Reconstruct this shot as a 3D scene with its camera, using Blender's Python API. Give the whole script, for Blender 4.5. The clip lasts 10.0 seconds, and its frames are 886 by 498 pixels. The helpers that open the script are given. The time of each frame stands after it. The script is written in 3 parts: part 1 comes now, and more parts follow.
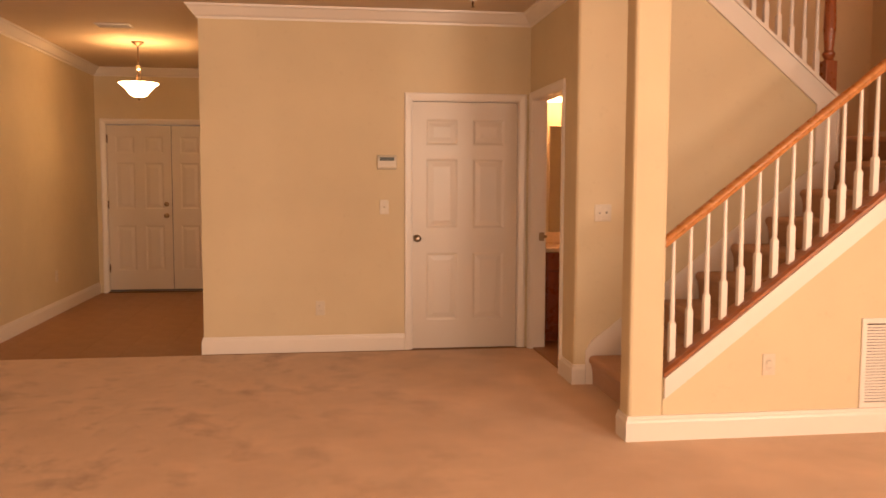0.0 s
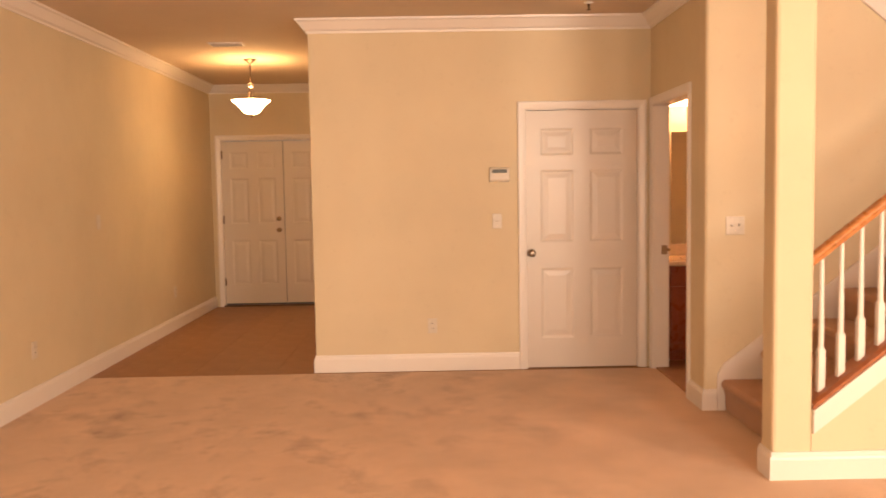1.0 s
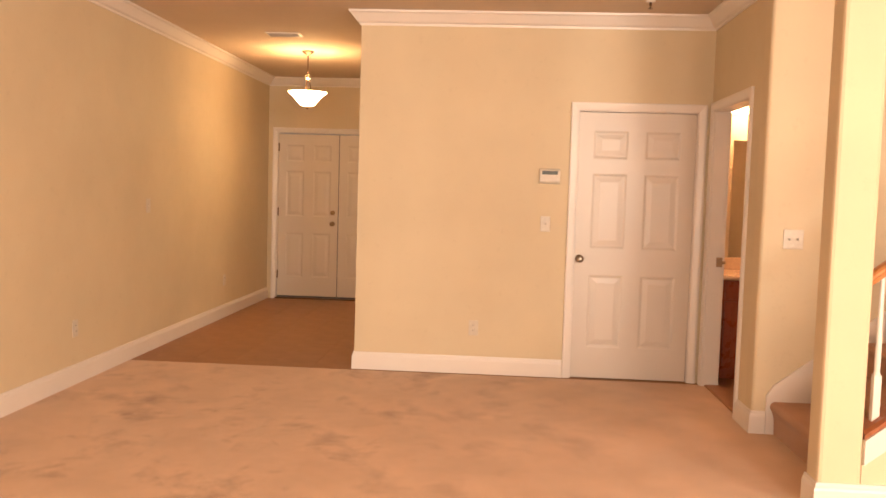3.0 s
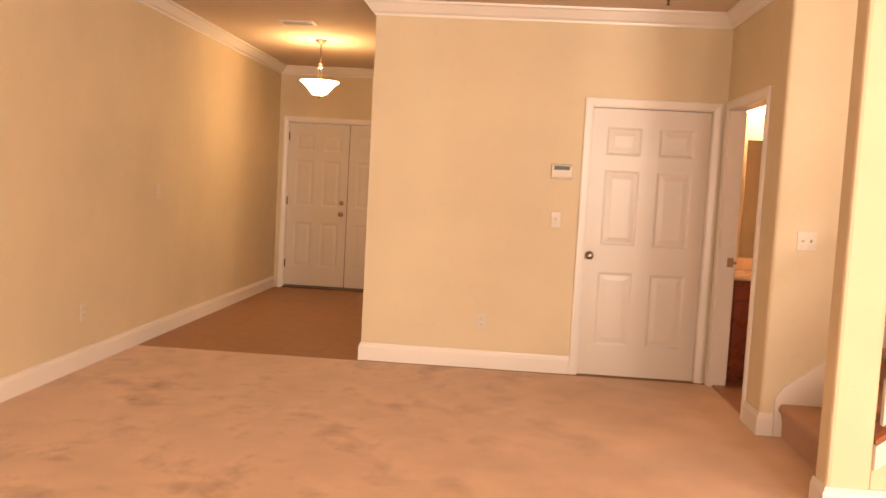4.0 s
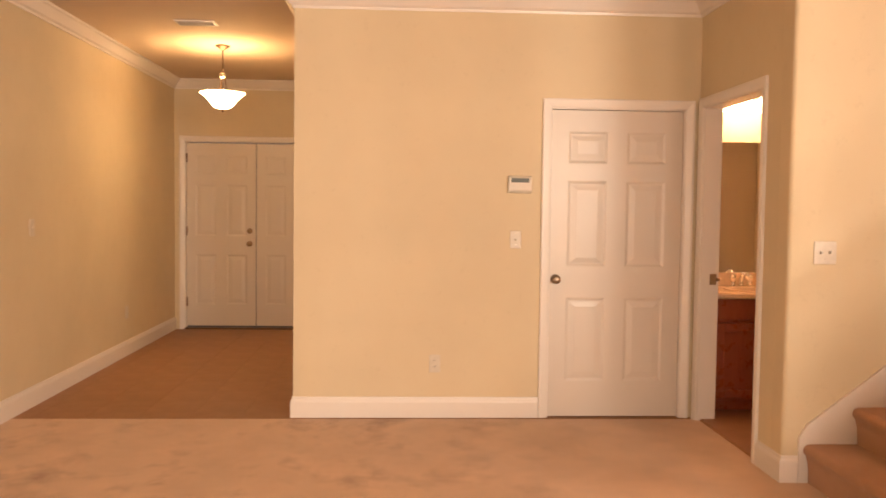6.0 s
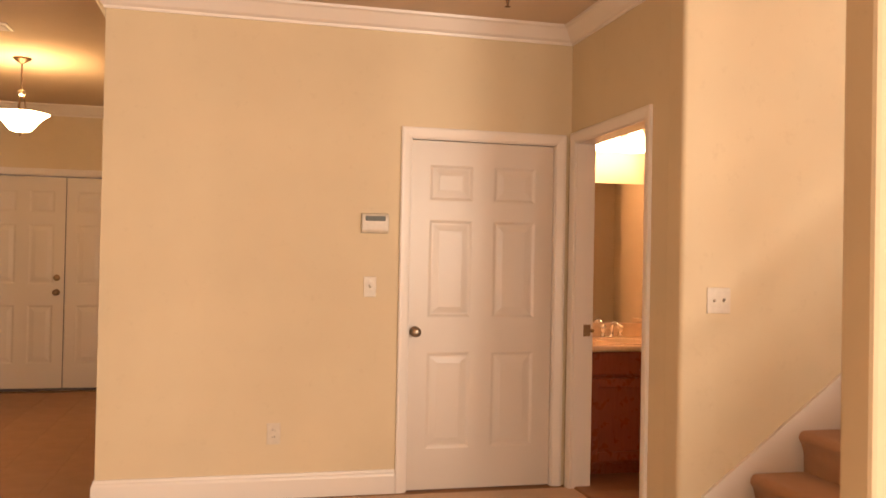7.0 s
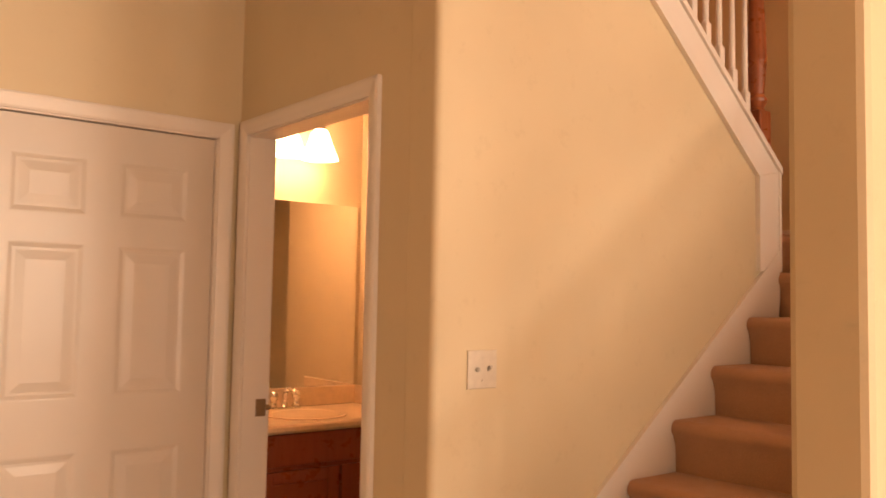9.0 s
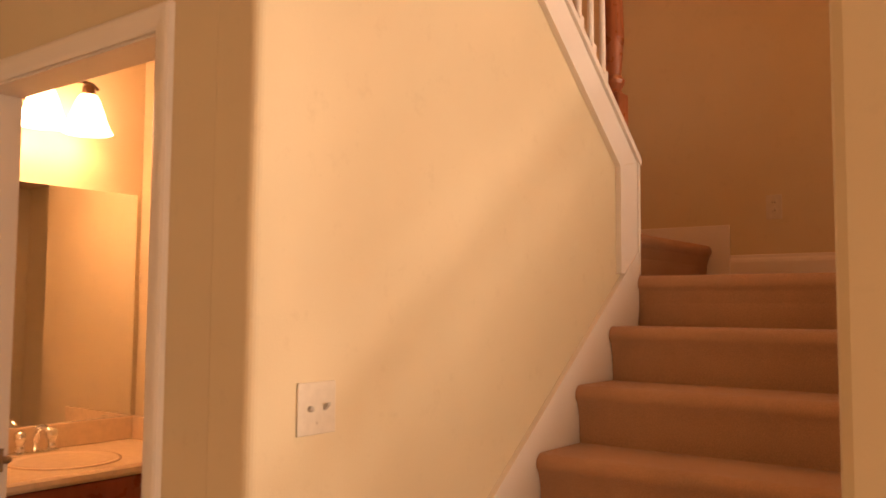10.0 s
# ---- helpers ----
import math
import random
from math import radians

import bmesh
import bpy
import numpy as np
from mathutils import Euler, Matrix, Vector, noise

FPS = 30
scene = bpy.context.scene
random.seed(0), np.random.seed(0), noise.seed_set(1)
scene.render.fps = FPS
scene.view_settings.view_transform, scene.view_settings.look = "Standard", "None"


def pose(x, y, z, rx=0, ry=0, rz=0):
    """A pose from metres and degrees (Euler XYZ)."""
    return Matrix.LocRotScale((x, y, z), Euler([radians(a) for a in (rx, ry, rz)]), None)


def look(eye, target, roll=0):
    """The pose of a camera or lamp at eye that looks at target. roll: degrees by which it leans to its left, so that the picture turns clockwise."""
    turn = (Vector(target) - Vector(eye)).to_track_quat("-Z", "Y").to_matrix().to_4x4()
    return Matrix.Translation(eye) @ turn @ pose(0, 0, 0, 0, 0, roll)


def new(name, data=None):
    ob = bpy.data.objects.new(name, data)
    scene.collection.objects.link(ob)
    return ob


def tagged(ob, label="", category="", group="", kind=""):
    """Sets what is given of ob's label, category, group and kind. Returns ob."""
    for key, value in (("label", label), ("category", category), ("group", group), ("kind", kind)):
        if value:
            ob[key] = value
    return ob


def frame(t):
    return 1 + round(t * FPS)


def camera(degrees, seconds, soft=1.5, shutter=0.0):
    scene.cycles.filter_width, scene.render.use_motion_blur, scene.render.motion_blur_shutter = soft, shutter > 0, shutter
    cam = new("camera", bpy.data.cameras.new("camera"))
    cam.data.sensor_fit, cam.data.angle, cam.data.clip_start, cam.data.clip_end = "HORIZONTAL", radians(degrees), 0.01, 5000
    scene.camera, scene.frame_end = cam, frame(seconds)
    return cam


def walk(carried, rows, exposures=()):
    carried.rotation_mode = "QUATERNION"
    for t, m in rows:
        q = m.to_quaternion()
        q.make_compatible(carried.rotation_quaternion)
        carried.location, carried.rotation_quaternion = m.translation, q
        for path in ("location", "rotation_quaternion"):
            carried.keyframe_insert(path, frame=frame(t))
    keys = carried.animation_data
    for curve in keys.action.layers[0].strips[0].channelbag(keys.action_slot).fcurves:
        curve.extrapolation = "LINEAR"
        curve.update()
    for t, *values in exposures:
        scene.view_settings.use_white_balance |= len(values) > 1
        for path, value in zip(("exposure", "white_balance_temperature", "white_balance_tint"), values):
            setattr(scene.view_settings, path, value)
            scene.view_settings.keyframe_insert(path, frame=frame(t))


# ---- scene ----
cam = camera(55.25, 10.0, soft=1.6, shutter=0.3)
PATH = [
    (0, (0.984, -6.853, 1.379), (1.253, -4.878, 1.220), 0.18),
    (0.5, (1.006, -6.682, 1.398), (1.180, -4.695, 1.251), -0.47),
    (1, (0.948, -6.598, 1.436), (0.967, -4.604, 1.292), -0.97),
    (1.5, (1.043, -6.499, 1.397), (0.899, -4.509, 1.257), -1.76),
    (2, (1.072, -6.461, 1.396), (0.881, -4.477, 1.231), -1.03),
    (2.5, (1.096, -6.463, 1.393), (0.938, -4.474, 1.264), 0.61),
    (2.7, (1.098, -6.450, 1.391), (0.957, -4.460, 1.261), 0.95),
    (3.8, (1.078, -6.450, 1.395), (0.933, -4.461, 1.243), 3.50),
    (4, (1.066, -6.427, 1.388), (0.921, -4.438, 1.236), 3.10),
    (4.5, (0.920, -6.305, 1.393), (0.837, -4.313, 1.235), 1.66),
    (5, (0.817, -6.154, 1.422), (0.791, -4.161, 1.261), 0.71),
    (5.2, (0.759, -6.058, 1.383), (0.738, -4.064, 1.229), 0.35),
    (6.3, (0.696, -5.271, 1.370), (0.932, -3.286, 1.295), 1.11),
    (6.5, (0.706, -5.139, 1.363), (1.060, -3.172, 1.305), 1.28),
    (7, (0.723, -4.762, 1.330), (1.187, -2.817, 1.356), 1.11),
    (7.5, (0.724, -4.308, 1.309), (1.344, -2.409, 1.405), 1.36),
    (8, (0.785, -3.955, 1.373), (1.755, -2.211, 1.515), 0.54),
    (8.5, (0.962, -3.587, 1.349), (2.115, -1.962, 1.524), -0.01),
    (9, (1.121, -3.265, 1.372), (2.367, -1.705, 1.497), 1.01),
    (9.5, (1.261, -2.943, 1.385), (2.735, -1.601, 1.541), 0.95),
    (10, (1.487, -2.695, 1.393), (3.076, -1.488, 1.533), 0.40),
]
walk(cam, [(t, look(eye, target, roll)) for t, eye, target, roll in PATH],
     exposures=[(0, -0.64, 6650, 20), (0.5, -0.36, 6450, 18), (1, -0.13, 6100, 14), (2, 0.06, 5700, 11), (5, 0.07, 5700, 10), (6.5, -0.07, 5750, 9), (7.5, -0.20, 5850, 11), (8.5, -0.27, 6200, 13), (10, -0.17, 6450, 14)])

# ---- world, daylight, lamps ----
world = bpy.data.worlds.new("sky")
scene.world = world
world.use_nodes = True
_wn = world.node_tree.nodes
_sky = _wn.new("ShaderNodeTexSky")
_sky.sky_type, _sky.sun_disc = "NISHITA", False
_sky.sun_elevation, _sky.sun_rotation = radians(50), radians(20)
world.node_tree.links.new(_sky.outputs[0], _wn["Background"].inputs[0])
_wn["Background"].inputs[1].default_value = 0.05


def area_lamp(name, m, w, h, watts, colour):
    lamp = bpy.data.lights.new(name, "AREA")
    lamp.shape, lamp.size, lamp.size_y, lamp.energy, lamp.color = "RECTANGLE", w, h, watts, colour
    ob = new(name, lamp)
    ob.matrix_world = m
    return ob


def point_lamp(name, at, watts, colour, radius):
    lamp = bpy.data.lights.new(name, "POINT")
    lamp.energy, lamp.color, lamp.shadow_soft_size = watts, colour, radius
    ob = new(name, lamp)
    ob.location = at
    return ob


Y_S, X_R = -9.4, 6.6                               # the walls behind and beside the camera
DAY = (1.0, 0.775, 0.555)
WARM = (1.0, 0.49, 0.155)
# sky light in the openings of the windows behind and beside the camera
for _x, _wide, _w in ((3.6, 1.15, 245), (6.0, 0.55, 85)):
    area_lamp("garden_window_daylight", look((_x, Y_S + 0.06, 1.85), (_x - 0.3, 0, -0.2)), _wide, 0.85, _w, DAY)
area_lamp("patio_door_daylight", look((0.6, Y_S + 0.06, 1.1), (1.4, 0, 0.5)), 2.3, 1.9, 165, DAY)
area_lamp("side_window_daylight", look((X_R - 0.06, -8.2, 1.55), (-1, -5.2, 0.3)), 1.7, 1.3, 220, DAY)
point_lamp("pendant_bulb", (-0.85, 1.908, 2.315), 2.7, WARM, 0.09)
point_lamp("stairwell_bulb", (4.85, -1.75, 5.04), 42, (1.0, 0.36, 0.12), 0.08)
for _x in (3.115, 3.30):
    point_lamp("vanity_bulb", (_x, 0.48, 2.075), 0.4, (1.0, 0.42, 0.15), 0.03)

# ---- materials ----


def material(name):
    m = bpy.data.materials.new(name)
    m.use_nodes = True
    return m, m.node_tree.nodes, m.node_tree.links, m.node_tree.nodes["Principled BSDF"]


def coords(n, l, scale=1.0):
    tc = n.new("ShaderNodeTexCoord")
    mp = n.new("ShaderNodeMapping")
    mp.inputs["Scale"].default_value = (scale,) * 3 if not isinstance(scale, tuple) else scale
    l.new(tc.outputs["Object"], mp.inputs[0])
    return mp.outputs[0]


def noise_tex(n, l, vec, scale, detail=4.0, rough=0.55):
    t = n.new("ShaderNodeTexNoise")
    t.inputs["Scale"].default_value, t.inputs["Detail"].default_value, t.inputs["Roughness"].default_value = scale, detail, rough
    l.new(vec, t.inputs["Vector"])
    return t.outputs["Fac"]


def ramp(n, l, fac, stops):
    r = n.new("ShaderNodeValToRGB")
    els = r.color_ramp.elements
    while len(els) < len(stops):
        els.new(0.5)
    for e, (p, c) in zip(els, stops):
        e.position, e.color = p, (*c, 1.0) if len(c) == 3 else c
    l.new(fac, r.inputs[0])
    return r.outputs[0]


def mix(n, l, fac, a, b, kind="MIX"):
    x = n.new("ShaderNodeMix")
    x.data_type, x.blend_type = "RGBA", kind
    for sock, v in ((x.inputs[0], fac), (x.inputs[6], a), (x.inputs[7], b)):
        if isinstance(v, (int, float)):
            sock.default_value = v
        elif isinstance(v, tuple):
            sock.default_value = (*v, 1.0)
        else:
            l.new(v, sock)
    return x.outputs[2]


def bump(n, l, bsdf, height, strength, dist=0.002):
    b = n.new("ShaderNodeBump")
    b.inputs["Strength"].default_value, b.inputs["Distance"].default_value = strength, dist
    l.new(height, b.inputs["Height"])
    l.new(b.outputs[0], bsdf.inputs["Normal"])


def painted(name, colour, rough, spread=0.06, texture=0.15, tex_scale=160.0, scuffs=0.93, uneven=0.06):
    """Wall or trim paint: broad unevenness, faint scuffs and a roller texture."""
    m, n, l, b = material(name)
    v = coords(n, l)
    dark = tuple(c * (1 - spread) for c in colour)
    light = tuple(min(1, c * (1 + spread)) for c in colour)
    broad = ramp(n, l, noise_tex(n, l, v, 1.3, 3), [(0.3, dark), (0.7, light)])
    scuff = ramp(n, l, noise_tex(n, l, v, 14, 6, 0.7), [(0.25, (scuffs, scuffs - 0.01, scuffs - 0.03)), (0.42, (1, 1, 1))])
    l.new(mix(n, l, 1.0, broad, scuff, "MULTIPLY"), b.inputs["Base Color"])
    l.new(ramp(n, l, noise_tex(n, l, v, 9, 3), [(0.3, (rough - uneven,) * 3), (0.7, (rough + uneven,) * 3)]), b.inputs["Roughness"])
    bump(n, l, b, noise_tex(n, l, v, tex_scale, 3), texture, 0.0015)
    return m


def metal(name, colour, rough):
    m, n, l, b = material(name)
    v = coords(n, l)
    b.inputs["Base Color"].default_value = (*colour, 1)
    b.inputs["Metallic"].default_value = 1.0
    l.new(ramp(n, l, noise_tex(n, l, v, 60, 3), [(0.3, (rough * 0.8,) * 3), (0.7, (rough * 1.3,) * 3)]), b.inputs["Roughness"])
    return m


def carpet_mat(name, base, stain, stains):
    m, n, l, b = material(name)
    v = coords(n, l)
    pile = noise_tex(n, l, v, 260, 4, 0.7)
    tuft = ramp(n, l, pile, [(0.3, tuple(c * 0.8 for c in base)), (0.7, tuple(c * 1.16 for c in base))])
    lay = ramp(n, l, noise_tex(n, l, v, 2.1, 4, 0.6), [(0.32, (0.88, 0.86, 0.84)), (0.68, (1.08, 1.07, 1.06))])
    col = mix(n, l, 1.0, tuft, lay, "MULTIPLY")
    if stains:
        big = ramp(n, l, noise_tex(n, l, coords(n, l, (1.0, 0.85, 1.0)), 2.4, 5, 0.6), [(0.53, (0, 0, 0)), (0.72, (1, 1, 1))])
        small = ramp(n, l, noise_tex(n, l, v, 5.5, 5, 0.7), [(0.58, (0, 0, 0)), (0.76, (0.7, 0.7, 0.7))])
        both = mix(n, l, 1.0, big, small, "ADD")
        # the soiled run leads from the hall along the side wall
        sep = n.new("ShaderNodeSeparateXYZ")
        l.new(coords(n, l), sep.inputs[0])
        run = n.new("ShaderNodeMapRange")
        run.inputs[1].default_value, run.inputs[2].default_value = 2.6, 0.2
        l.new(sep.outputs[0], run.inputs[0])
        worn = mix(n, l, 1.0, both, run.outputs[0], "MULTIPLY")
        half = mix(n, l, 1.0, worn, (stains,) * 3, "MULTIPLY")
        col = mix(n, l, half, col, stain)
    l.new(col, b.inputs["Base Color"])
    b.inputs["Roughness"].default_value = 0.95
    b.inputs["Specular IOR Level"].default_value = 0.15
    b.inputs["Sheen Weight"].default_value = 0.25
    bump(n, l, b, pile, 0.6, 0.006)
    return m


def wood_mat(name, dark, light, rough, axis=(1.0, 12.0, 12.0)):
    m, n, l, b = material(name)
    v = coords(n, l, axis)
    grain = noise_tex(n, l, v, 5, 8, 0.65)
    l.new(ramp(n, l, grain, [(0.3, dark), (0.7, light)]), b.inputs["Base Color"])
    l.new(ramp(n, l, noise_tex(n, l, coords(n, l), 20, 3), [(0.3, (rough * 0.8,) * 3), (0.7, (rough * 1.25,) * 3)]), b.inputs["Roughness"])
    bump(n, l, b, grain, 0.08, 0.001)
    return m


def plain(name, colour, rough, emit=0.0, emit_colour=None):
    m, n, l, b = material(name)
    v = coords(n, l)
    l.new(ramp(n, l, noise_tex(n, l, v, 40, 3), [(0.3, tuple(c * 0.94 for c in colour)), (0.7, tuple(min(1, c * 1.05) for c in colour))]), b.inputs["Base Color"])
    b.inputs["Roughness"].default_value = rough
    if emit:
        b.inputs["Emission Color"].default_value = (*emit_colour, 1)
        b.inputs["Emission Strength"].default_value = emit
    return m


M_WALL = painted("beige_wall_paint", (0.640, 0.533, 0.354), 0.62, 0.05, 0.22)
M_CEIL = painted("ceiling_paint", (0.64, 0.52, 0.39), 0.85, 0.04, 0.5, 60)
M_TRIM = painted("white_trim_paint", (0.76, 0.70, 0.64), 0.32, 0.02, 0.03, 160, 0.985, 0.03)
M_DOOR = painted("white_door_paint", (0.645, 0.575, 0.50), 0.34, 0.012, 0.004, 260, 1.0, 0.004)
M_CARPET = carpet_mat("tan_carpet", (0.675, 0.462, 0.300), (0.33, 0.195, 0.12), 0.88)
# same carpet as the room's, with the stairwell's shade put into a darker colour
M_CARPET_SHADED = carpet_mat("shaded_stair_carpet", (0.45, 0.255, 0.145), (0.2, 0.1, 0.06), 0.0)
M_OAK = wood_mat("oak_handrail", (0.36, 0.13, 0.035), (0.55, 0.24, 0.075), 0.28)
M_SHOE = wood_mat("stained_shoe_rail", (0.24, 0.07, 0.02), (0.36, 0.12, 0.04), 0.32)
M_NEWEL = wood_mat("stained_newel", (0.20, 0.055, 0.018), (0.33, 0.10, 0.035), 0.3, (12.0, 12.0, 1.0))
M_CHERRY = wood_mat("cherry_cabinet", (0.25, 0.056, 0.019), (0.32, 0.080, 0.028), 0.3, (10.0, 10.0, 1.0))
M_NICKEL = metal("satin_nickel", (0.62, 0.56, 0.48), 0.28)
M_CHROME = metal("chrome", (0.85, 0.84, 0.82), 0.06)
M_BRONZE = metal("dark_bronze", (0.16, 0.10, 0.06), 0.38)
M_BRASS = metal("antique_brass", (0.34, 0.24, 0.15), 0.42)
M_KNOBMETAL = metal("worn_nickel", (0.36, 0.29, 0.22), 0.36)
M_PLASTIC = plain("white_plastic", (0.62, 0.55, 0.45), 0.35)
M_SLOT = plain("dark_slot", (0.05, 0.035, 0.03), 0.5)
M_LCD = plain("thermostat_display", (0.07, 0.08, 0.07), 0.45)
M_GREY = plain("door_bottom_seal", (0.10, 0.10, 0.11), 0.5)
M_KNOB = plain("grey_dimmer", (0.42, 0.38, 0.33), 0.4)
M_COUNTER = plain("cultured_marble", (0.80, 0.62, 0.42), 0.16)
M_GROUT = plain("grout", (0.31, 0.157, 0.075), 0.8)
M_GLOW = plain("lit_opal_glass", (0.9, 0.85, 0.75), 0.3, 36.0, (1.0, 0.58, 0.23))
M_GLOWB = plain("lit_frosted_glass", (0.9, 0.85, 0.75), 0.3, 20.0, (1.0, 0.52, 0.25))
M_OPAL = plain("stairwell_opal_glass", (0.9, 0.85, 0.75), 0.3, 6.0, (1.0, 0.52, 0.2))

M_MIRROR, _n, _l, _b = material("mirror_glass")
_b.inputs["Base Color"].default_value = (0.92, 0.92, 0.90, 1)
_b.inputs["Metallic"].default_value, _b.inputs["Roughness"].default_value = 1.0, 0.015

M_TILE, _n, _l, _b = material("brown_floor_tile")
_inf = _n.new("ShaderNodeObjectInfo")
_v = coords(_n, _l)
_c = ramp(_n, _l, noise_tex(_n, _l, _v, 6, 5), [(0.3, (0.285, 0.140, 0.066)), (0.7, (0.345, 0.178, 0.086))])
_t = ramp(_n, _l, _inf.outputs["Random"], [(0.0, (0.975, 0.975, 0.975)), (1.0, (1.025, 1.02, 1.02))])
_l.new(mix(_n, _l, 1.0, _c, _t, "MULTIPLY"), _b.inputs["Base Color"])
_b.inputs["Roughness"].default_value = 0.5
bump(_n, _l, _b, noise_tex(_n, _l, _v, 35, 4), 0.12, 0.002)

# ---- mesh helpers ----


def mesh_of(name, bm, mat, smooth=False):
    bmesh.ops.recalc_face_normals(bm, faces=bm.faces)
    me = bpy.data.meshes.new(name)
    if smooth:
        for f in bm.faces:
            f.smooth = True
    bm.to_mesh(me)
    bm.free()
    me.materials.append(mat)
    return me


def solid(name, bm, mat, label="", category="", kind="", group="", smooth=False):
    return tagged(new(name, mesh_of(name, bm, mat, smooth)), label, category, group, kind)


def thing(name, at, label, category, group="", kind=""):
    ob = tagged(new(name), label, category, group, kind)
    ob.empty_display_size = 0.1
    ob.location = at
    return ob


def part(name, bm, mat, parent, label="", smooth=False):
    """One mesh under a thing; the bmesh is in the parent's own axes."""
    ob = new(name, mesh_of(name, bm, mat, smooth))
    ob.parent = parent
    return tagged(ob, label)


def box(x0, x1, y0, y1, z0, z1, bevel=0.0, bm=None):
    own = bmesh.new()
    bmesh.ops.create_cube(own, size=1.0, matrix=Matrix.Translation(((x0 + x1) / 2, (y0 + y1) / 2, (z0 + z1) / 2)) @ Matrix.Diagonal((abs(x1 - x0), abs(y1 - y0), abs(z1 - z0), 1)))
    if bevel:
        bmesh.ops.bevel(own, geom=own.edges[:], offset=bevel, segments=2, profile=0.5, affect="EDGES")
    if bm is None:
        return own
    join(bm, own)
    return bm


def join(bm, other):
    me = bpy.data.meshes.new("join")
    other.to_mesh(me)
    other.free()
    bm.from_mesh(me)
    bpy.data.meshes.remove(me)
    return bm


def prism(points, axis, a, b, bevel=0.0):
    """A polygon drawn in the plane across the axis, drawn out from a to b. Points: (y,z), (x,z) or (x,y)."""
    bm = bmesh.new()
    put = {"x": lambda p, d: (d, p[0], p[1]), "y": lambda p, d: (p[0], d, p[1]), "z": lambda p, d: (p[0], p[1], d)}[axis]
    lo = [bm.verts.new(put(p, a)) for p in points]
    hi = [bm.verts.new(put(p, b)) for p in points]
    bm.faces.new(lo)
    bm.faces.new(hi[::-1])
    for i in range(len(points)):
        j = (i + 1) % len(points)
        bm.faces.new((lo[i], lo[j], hi[j], hi[i]))
    if bevel:
        bmesh.ops.recalc_face_normals(bm, faces=bm.faces)
        bmesh.ops.bevel(bm, geom=bm.edges[:], offset=bevel, segments=2, profile=0.5, affect="EDGES")
    return bm


def lathe(profile, steps=24, at=(0, 0, 0), axis="z"):
    """A turned body from (radius, height) pairs."""
    bm = bmesh.new()
    rings = []
    for r, h in profile:
        ring = []
        for k in range(steps):
            a = 2 * math.pi * k / steps
            c, s = r * math.cos(a), r * math.sin(a)
            p = {"z": (c, s, h), "y": (c, h, s), "x": (h, c, s)}[axis]
            ring.append(bm.verts.new((p[0] + at[0], p[1] + at[1], p[2] + at[2])))
        rings.append(ring)
    for lo, hi in zip(rings, rings[1:]):
        for k in range(steps):
            j = (k + 1) % steps
            bm.faces.new((lo[k], lo[j], hi[j], hi[k]))
    bm.faces.new(rings[0][::-1])
    bm.faces.new(rings[-1])
    return bm


def tube(points, radius, steps=10):
    bm = bmesh.new()
    rings = []
    pts = [Vector(p) for p in points]
    for i, p in enumerate(pts):
        d = (pts[min(i + 1, len(pts) - 1)] - pts[max(i - 1, 0)]).normalized()
        u = d.cross(Vector((0.13, 0.31, 0.94))).normalized()
        w = d.cross(u)
        rings.append([bm.verts.new(p + radius * (math.cos(2 * math.pi * k / steps) * u + math.sin(2 * math.pi * k / steps) * w)) for k in range(steps)])
    for lo, hi in zip(rings, rings[1:]):
        for k in range(steps):
            j = (k + 1) % steps
            bm.faces.new((lo[k], lo[j], hi[j], hi[k]))
    bm.faces.new(rings[0][::-1])
    bm.faces.new(rings[-1])
    return bm


def run_profile(profile, path, bm=None):
    """A moulding of (out, z) profile along a plan path; it stands out to the right of the way along, with mitred corners."""
    bm = bm or bmesh.new()
    pts = [Vector((*p, 0)) for p in path]
    rings = []
    for i, p in enumerate(pts):
        ways = [(pts[k + 1] - pts[k]).normalized() for k in (i - 1, i) if 0 <= k < len(pts) - 1]
        rights = [Vector((w.y, -w.x, 0)) for w in ways]
        m = sum(rights, Vector()).normalized()
        m /= max(0.3, m.dot(rights[0]))
        rings.append([bm.verts.new(p + m * o + Vector((0, 0, z))) for o, z in profile])
    for lo, hi in zip(rings, rings[1:]):
        for k in range(len(profile)):
            j = (k + 1) % len(profile)
            bm.faces.new((lo[k], lo[j], hi[j], hi[k]))
    bm.faces.new(rings[0][::-1])
    bm.faces.new(rings[-1])
    return bm


BASE = [(0, 0), (0.017, 0), (0.017, 0.100), (0.014, 0.112), (0.009, 0.120), (0.007, 0.134), (0.0, 0.136)]
CROWN = [(0, -0.105), (0.010, -0.105), (0.012, -0.090), (0.030, -0.078), (0.052, -0.048), (0.070, -0.024), (0.085, -0.016), (0.087, -0.001), (0, -0.001)]
CASING = [(0, 0), (0, 0.010), (0.010, 0.014), (0.040, 0.020), (0.052, 0.020), (0.060, 0.016), (0.060, 0)]


def casing_mesh(x0, x1, top, width=1.0):
    """A mitred door casing round an opening in the xz plane, standing out towards -y."""
    bm = bmesh.new()
    rings = []
    for px, pz, dx, dz in ((x0, 0, -1, 0), (x0, top, -1, 1), (x1, top, 1, 1), (x1, 0, 1, 0)):
        rings.append([bm.verts.new((px + dx * o * width, -d, pz + dz * o * width)) for o, d in CASING])
    for lo, hi in zip(rings, rings[1:]):
        for k in range(len(CASING)):
            j = (k + 1) % len(CASING)
            bm.faces.new((lo[k], lo[j], hi[j], hi[k]))
    bm.faces.new(rings[0])
    bm.faces.new(rings[-1][::-1])
    return bm


